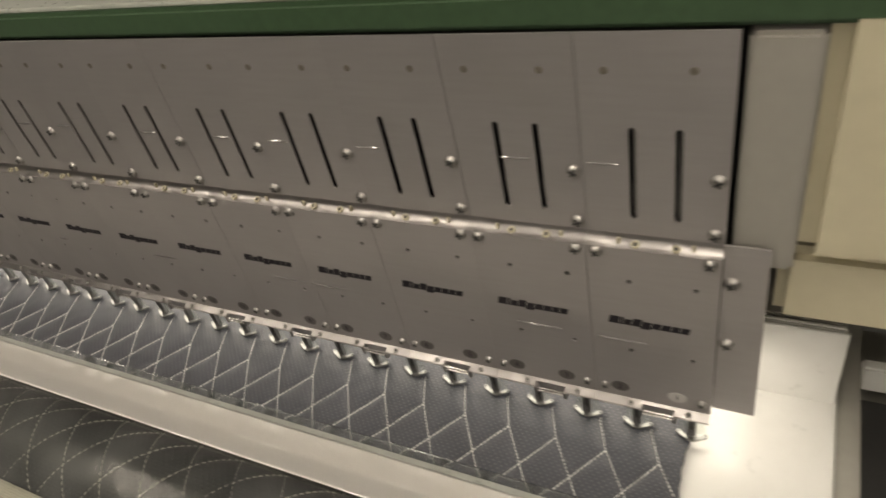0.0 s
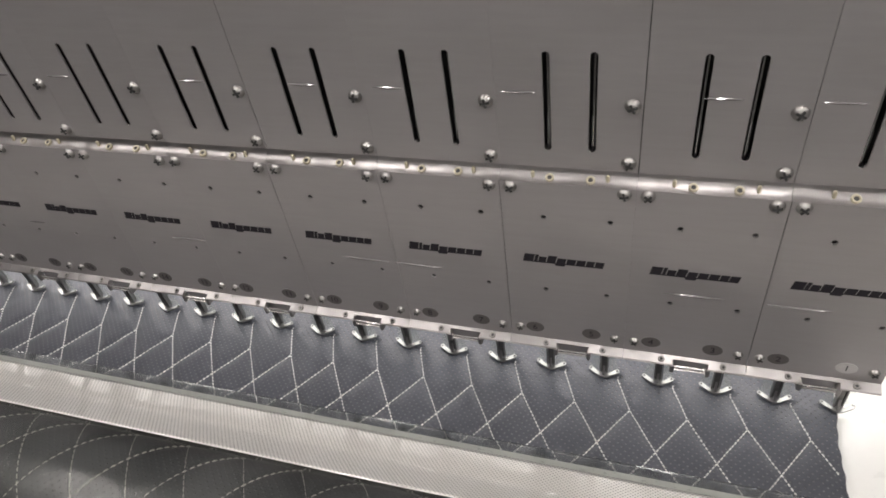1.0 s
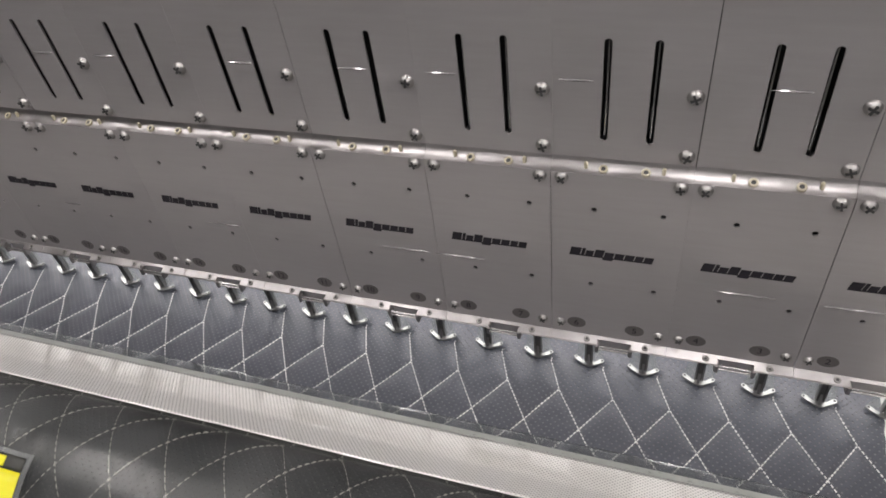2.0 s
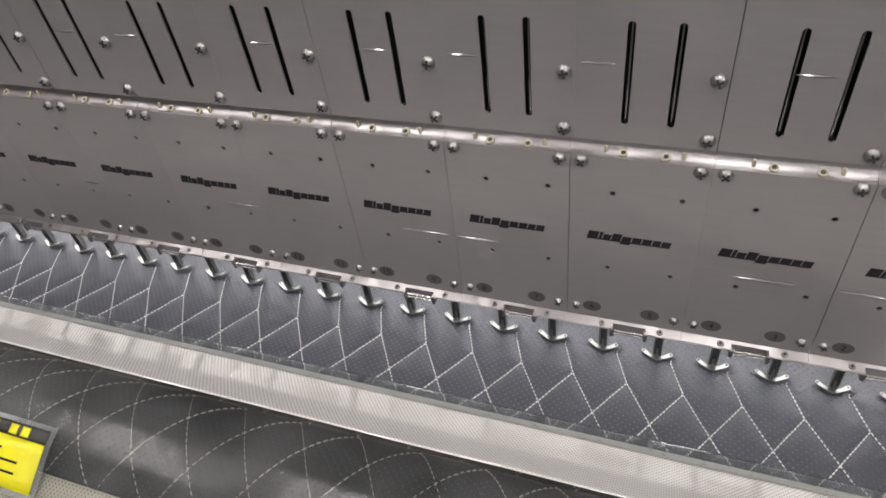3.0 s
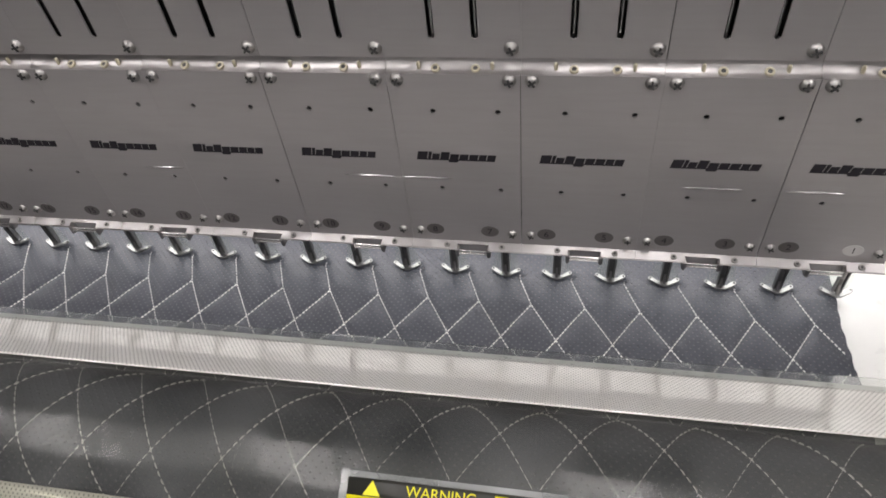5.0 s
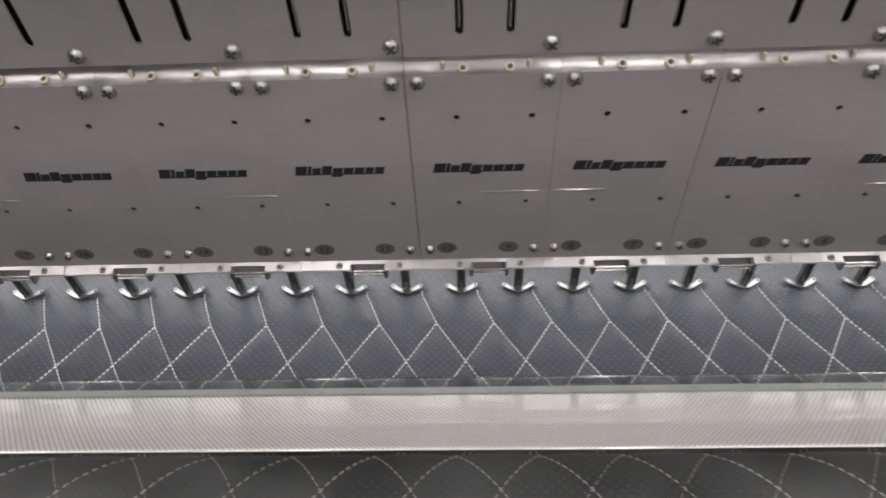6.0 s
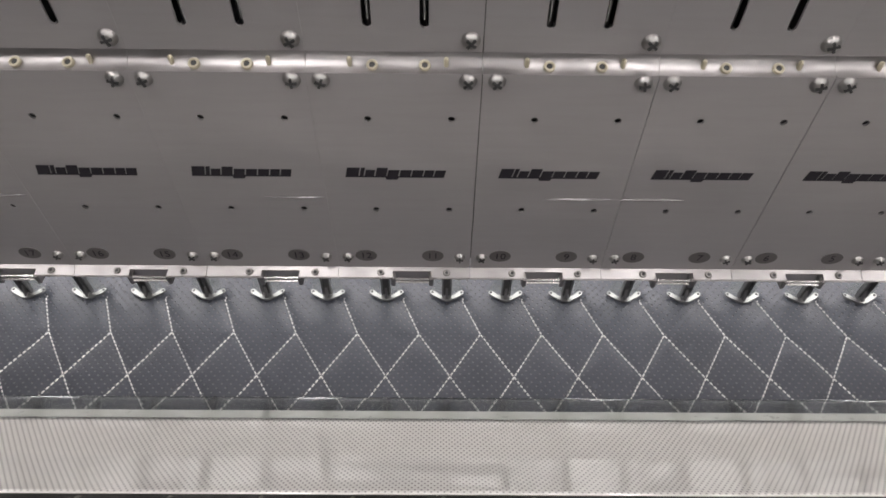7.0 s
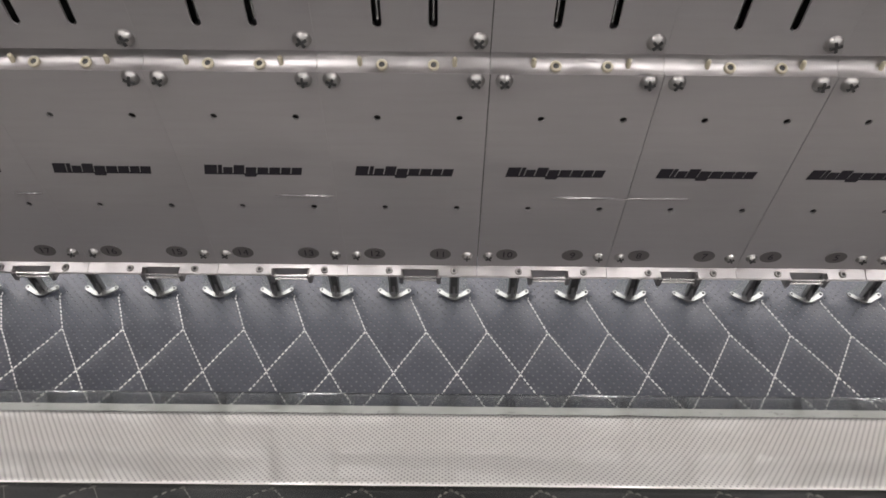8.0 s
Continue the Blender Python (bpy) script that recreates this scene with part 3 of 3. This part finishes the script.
for n in range(-2, 2 * N + 4):
    ub, uv = (U_B - 0.5 * n) * P, (U_V - 0.5 * n) * P
    segs = [((ub, Y_B), (ub + K * (Y_B + 0.17), -0.17)), ((ub, Y_B), (ub - K * (Y_B + 0.17), -0.17)),
            ((uv, Y_V), (ub, Y_B)), ((uv, Y_V), (uv + K * (0.045 - Y_V), 0.045))]
    for a, b in segs:
        # keep only what lies on the leather
        if max(a[0], b[0]) > RIGHT - 0.003 and min(a[0], b[0]) < RIGHT - 0.003:
            f = (RIGHT - 0.003 - a[0]) / (b[0] - a[0])
            c = (RIGHT - 0.003, a[1] + (b[1] - a[1]) * f)
            a, b = (a, c) if a[0] < c[0] else (c, b)
        if max(a[0], b[0]) <= RIGHT and min(a[0], b[0]) > X_END:
            runs.append((a, b))
tagged(part("stitching", stitches(runs, on_bed), None, leather, "white lockstitch thread"), kind="stuff")

# bed under the leather
tagged(part("machine_bed", box(bmesh.new(), X_END, 0.105, -0.19, 0.20, H - 0.26, H - 0.2145, 0.003), WHITE), "white laminate machine bed under the leather", "machine bed", kind="structure")

# ---- guard in front of the needles ----
GX0, GX1 = X_END, 0.16


def guard_point(i, j):
    s = j / 24
    x = GX0 + (GX1 - GX0) * i / 300
    y, z = -0.1285 + (-0.1960 + 0.1285) * s, -0.1460 + (-0.0910 + 0.1460) * s
    d = -0.0032 * (1 - math.sqrt((2 * s - 1) ** 2 + 0.01))      # a slight bend along its middle
    w = 0.0004 * noise.noise((x * 9, s * 2, 5))
    return x, y + 0.65 * (w + d), H + z + 0.76 * (w + d), x, s * 0.089 * 0.72


guard = thing("needle_guard", "cream perforated sloping guard strip with a clear acrylic lower edge", "guard")
strip = part("perforated_strip", sheet((301, 25), guard_point, name="perforated_strip", mat=CREAM), None, guard, "cream perforated strip")
sol = strip.modifiers.new("thickness", "SOLIDIFY")
sol.thickness, sol.offset = 0.001, -1
part("acrylic_edge", extruded([(-0.0990, H - 0.1715), (-0.0975, H - 0.1735), (-0.0995, H - 0.1755), (-0.1290, H - 0.1515), (-0.1275, H - 0.1475)], GX0, GX1), ACRYLIC, guard, "clear acrylic edge strip")
part("edge_rail", extruded([(-0.1165, H - 0.1560), (-0.1180, H - 0.1590), (-0.1300, H - 0.1495), (-0.1285, H - 0.1470)], GX0, GX1), RAIL, guard, "pale grey edge rail")

# ---- second perforated strip, in front of the roll ----
front_strip = thing("front_guard", "cream perforated strip below the front of the roll", "guard")


def front_point(i, j):
    s = j / 8
    return GX0 + (GX1 - GX0) * i / 100, -0.340 + 0.053 * s, H - 0.1345 + 0.0340 * s, GX0 + (GX1 - GX0) * i / 100, 0.045 * s


sol = part("perforated_strip", sheet((101, 9), front_point, name="perforated_strip", mat=CREAM), None, front_strip).modifiers.new("thickness", "SOLIDIFY")
sol.thickness, sol.offset = 0.001, -1

# ---- take-up roll in front ----
RY, RZ, RR = -0.240, -0.1450, 0.0608
U_R, V_R = 0.0300, 0.051      # where two stitch lines cross on the roll
roll = thing("quilted_roll", "dark quilted leather wound over a front roller", "leather roll")


def roll_seam(u, v):
    s = 1.0 / math.hypot(K, 1.0)
    a = (u - U_R - K * (v - V_R)) % (0.5 * P)
    b = (u - U_R + K * (v - V_R)) % (0.5 * P)
    return min(a, 0.5 * P - a, b, 0.5 * P - b) * s


def roll_at(u, v, lift=0.0):
    """v runs over the roll from behind, in metres along the leather."""
    a = radians(60) + v / RR
    n = Vector((0, math.cos(a), math.sin(a)))
    return Vector((u, RY, H + RZ)) + n * (RR + lift), n


def roll_point(i, j):
    u, v = X_END + (0.08 - X_END) * i / 600, -0.035 + 0.245 * j / 80
    p, n = roll_at(u, v, 0.0020 * (1 - math.exp(-roll_seam(u, v) / 0.006)) - 0.0016 + 0.0006 * noise.noise((u * 12, v * 20, 2)))
    return p.x, p.y, p.z, u, v


part("sheet", sheet((601, 81), roll_point, name="sheet", mat=LEATHER), None, roll)
core = part("roller", lathe([(0, X_END), (RR - 0.005, X_END), (RR - 0.005, 0.08), (0, 0.08)], 32, "X"), GREY_PAINT, roll, "grey steel roller")
core.location = (0, RY, H + RZ)
runs = []
for n in range(-8, 2 * N + 8):
    u0 = U_R - 0.5 * n * P
    for sgn in (1, -1):
        a, b = (u0 - sgn * K * (V_R + 0.03), -0.03), (u0 + sgn * K * (0.20 - V_R), 0.20)
        if max(a[0], b[0]) < 0.075 and min(a[0], b[0]) > X_END:
            runs.append((a, b))
tagged(part("stitching", stitches(runs, lambda u, v: roll_at(u, v, -0.0012), length=0.0034, gap=0.0024, w=0.00024), None, roll, "white lockstitch thread"), kind="stuff")

# ---- clear cover with warning labels ----
cover = thing("clear_cover", "clear plastic cover sheet over the front roll", "cover")
CA, CR = radians(32), 0.068     # slope of the flat front of the cover; radius where it bends over the roll
S_BEND, S_BACK, S_FRONT = 0.060, -0.0433, 0.130


def on_cover(u, s, lift=0.0):
    """s runs from the back edge of the cover over its bend and down its slope."""
    a = radians(90) + CA - max(0.0, S_BEND - s) / CR
    flat = max(0.0, s - S_BEND)
    return Vector((u, RY + (CR + lift) * math.cos(a) - flat * math.cos(CA), H + RZ + (CR + lift) * math.sin(a) - flat * math.sin(CA)))


def film_point(i, j):
    u, s = X_END + (0.10 - X_END) * i / 260, S_FRONT + (S_BACK - S_FRONT) * j / 60
    p = on_cover(u, s, 0.0008 * noise.noise((u * 5, s * 10, 7)))
    return p.x, p.y, p.z, u, s


film = part("film", sheet((261, 61), film_point, name="film", mat=FILM), None, cover)
film.visible_shadow = False


def warning_label(x0):
    w, k = 0.127, 0.87
    lab = thing("warning_label", "yellow and black warning label on the clear cover", "label", "warning labels")

    def patch(name, s0, s1, u0, u1, lift, mat, label=""):
        def fn(i, j):
            u, s = u0 + (u1 - u0) * i / 4, s1 + (s0 - s1) * j / 4
            return (*on_cover(u, s, lift + 0.0006 * math.sin(u * 40) ** 2), u, s)
        ob = part(name, sheet((5, 5), fn, name=name, mat=mat), None, lab, label)
        if mat is not FROST:
            t = ob.modifiers.new("thickness", "SOLIDIFY")
            t.thickness = 0.0003
        return ob
    patch("backing", 0.042, 0.096, x0 - 0.005, x0 + w + 0.005, 0.0024, FROST, "clear sticker border")
    patch("header", 0.0455, 0.0555, x0, x0 + w, 0.0030, BLACK, "black header band")
    patch("field", 0.0555, 0.092, x0, x0 + w, 0.0030, YELLOW, "bright yellow field")
    for n in range(3):
        patch("text_bar", 0.064 + n * 0.008, 0.0656 + n * 0.008, x0 + k * (0.04 + 0.035 * (n == 0)), x0 + w - k * (0.022 + 0.022 * (n == 0)), 0.0036, INK)
    tri = bmesh.new()
    vs = [tri.verts.new(on_cover(x0 + a, s, 0.0038)) for a, s in ((0.010, 0.0548), (0.021, 0.0548), (0.0155, 0.0464))]
    tri.faces.new(vs)
    part("hazard_triangle", tri, YELLOW, lab)
    word = bpy.data.curves.new("word", "FONT")
    word.body, word.size, word.align_x, word.align_y = "WARNING", 0.0088, "CENTER", "CENTER"
    tmp = bpy.data.objects.new("word", word)
    scene.collection.objects.link(tmp)
    me = bpy.data.meshes.new_from_object(tmp.evaluated_get(bpy.context.evaluated_depsgraph_get()))
    bpy.data.objects.remove(tmp)
    me.materials.clear()
    me.materials.append(YELLOW)
    ob = part("word", me, None, lab, "yellow warning word")
    ob.location, ob.rotation_euler = on_cover(x0 + 0.058, 0.0505, 0.0042), (CA - (S_BEND - 0.0505) / CR, 0, 0)
    for a in (0.090, 0.102):
        patch("header_bar", 0.0470, 0.0540, x0 + a, x0 + a + 0.008, 0.0036, YELLOW)
    return lab


warning_label(-0.7735)
warning_label(-0.388)

# ---- right end of the machine ----
end = thing("end_plate", "brushed steel end plate with two large screws", "plate", at=(0, 0, H))
part("sheet", plate([(0.0006, -0.139), (0.034, -0.139), (0.031, 0.046), (0.0006, 0.046)], [], 0.0025, 0.002), STEEL, end)
for z in (0.0104, -0.055):
    screw(end, 0.0074, 0.0025, z, 1.15, 0.4)
    ws = part("washer", WASHER, None, end)
    ws.location = (0.0074, 0.0025, z)
tagged(part("end_post", box(bmesh.new(), 0.0042, 0.0455, 0.0125, 0.30, H + 0.0200, H + 0.2, 0.003), POST), "grey painted post at the end of the head", "post", kind="structure")
tagged(part("side_housing", box(bmesh.new(), 0.046, 0.60, 0.012, 0.35, H + 0.0285, H + 0.45, 0.012), CREAM_PAINT), "cream painted side housing of the machine", "machine body", kind="structure")
tagged(part("side_beam", box(bmesh.new(), 0.036, 0.60, 0.028, 0.30, H - 0.045, H + 0.0275, 0.008), CREAM_PAINT), "cream painted cross beam under the housing", "beam", kind="structure")
tagged(part("side_frame", box(bmesh.new(), 0.1055, 0.125, -0.10, 0.30, H - 0.60, H - 0.2125, 0.003), GREY_PAINT), "grey painted frame edge beside the bed", "frame", kind="structure")
tagged(part("side_rail", box(bmesh.new(), 0.126, 0.60, 0.15, 0.165, H - 0.25, H - 0.215, 0.003), WHITE), "white painted side rail", "rail", kind="structure")
tagged(part("front_frame", box(bmesh.new(), X_END, 0.12, -0.40, -0.268, 0, H - 0.205, 0.003), WHITE), "white painted lower front frame panel", "frame", kind="structure")
tagged(part("lower_body", box(bmesh.new(), X_END, 0.10, -0.19, 0.30, 0, H - 0.262, 0.01), GREY_PAINT), "grey painted machine stand", "machine body", kind="structure")
tagged(part("side_leg", box(bmesh.new(), 0.126, 0.20, -0.08, 0.30, 0, H - 0.30, 0.01), GREY_PAINT), "grey painted machine leg", "machine body", kind="structure")
tagged(part("side_cavity", box(bmesh.new(), 0.127, 0.60, -0.10, 0.148, H - 0.29, H - 0.2585, 0.003), HOLLOW_SHADE), "dark recess floor beside the bed", "machine body", kind="structure")
tagged(part("rear_frame", box(bmesh.new(), X_END, 0.10, 0.108, 0.298, H - 0.2140, H - 0.1155, 0.002), GREY_PAINT), "grey painted rear frame carrying the head", "machine body", kind="structure")
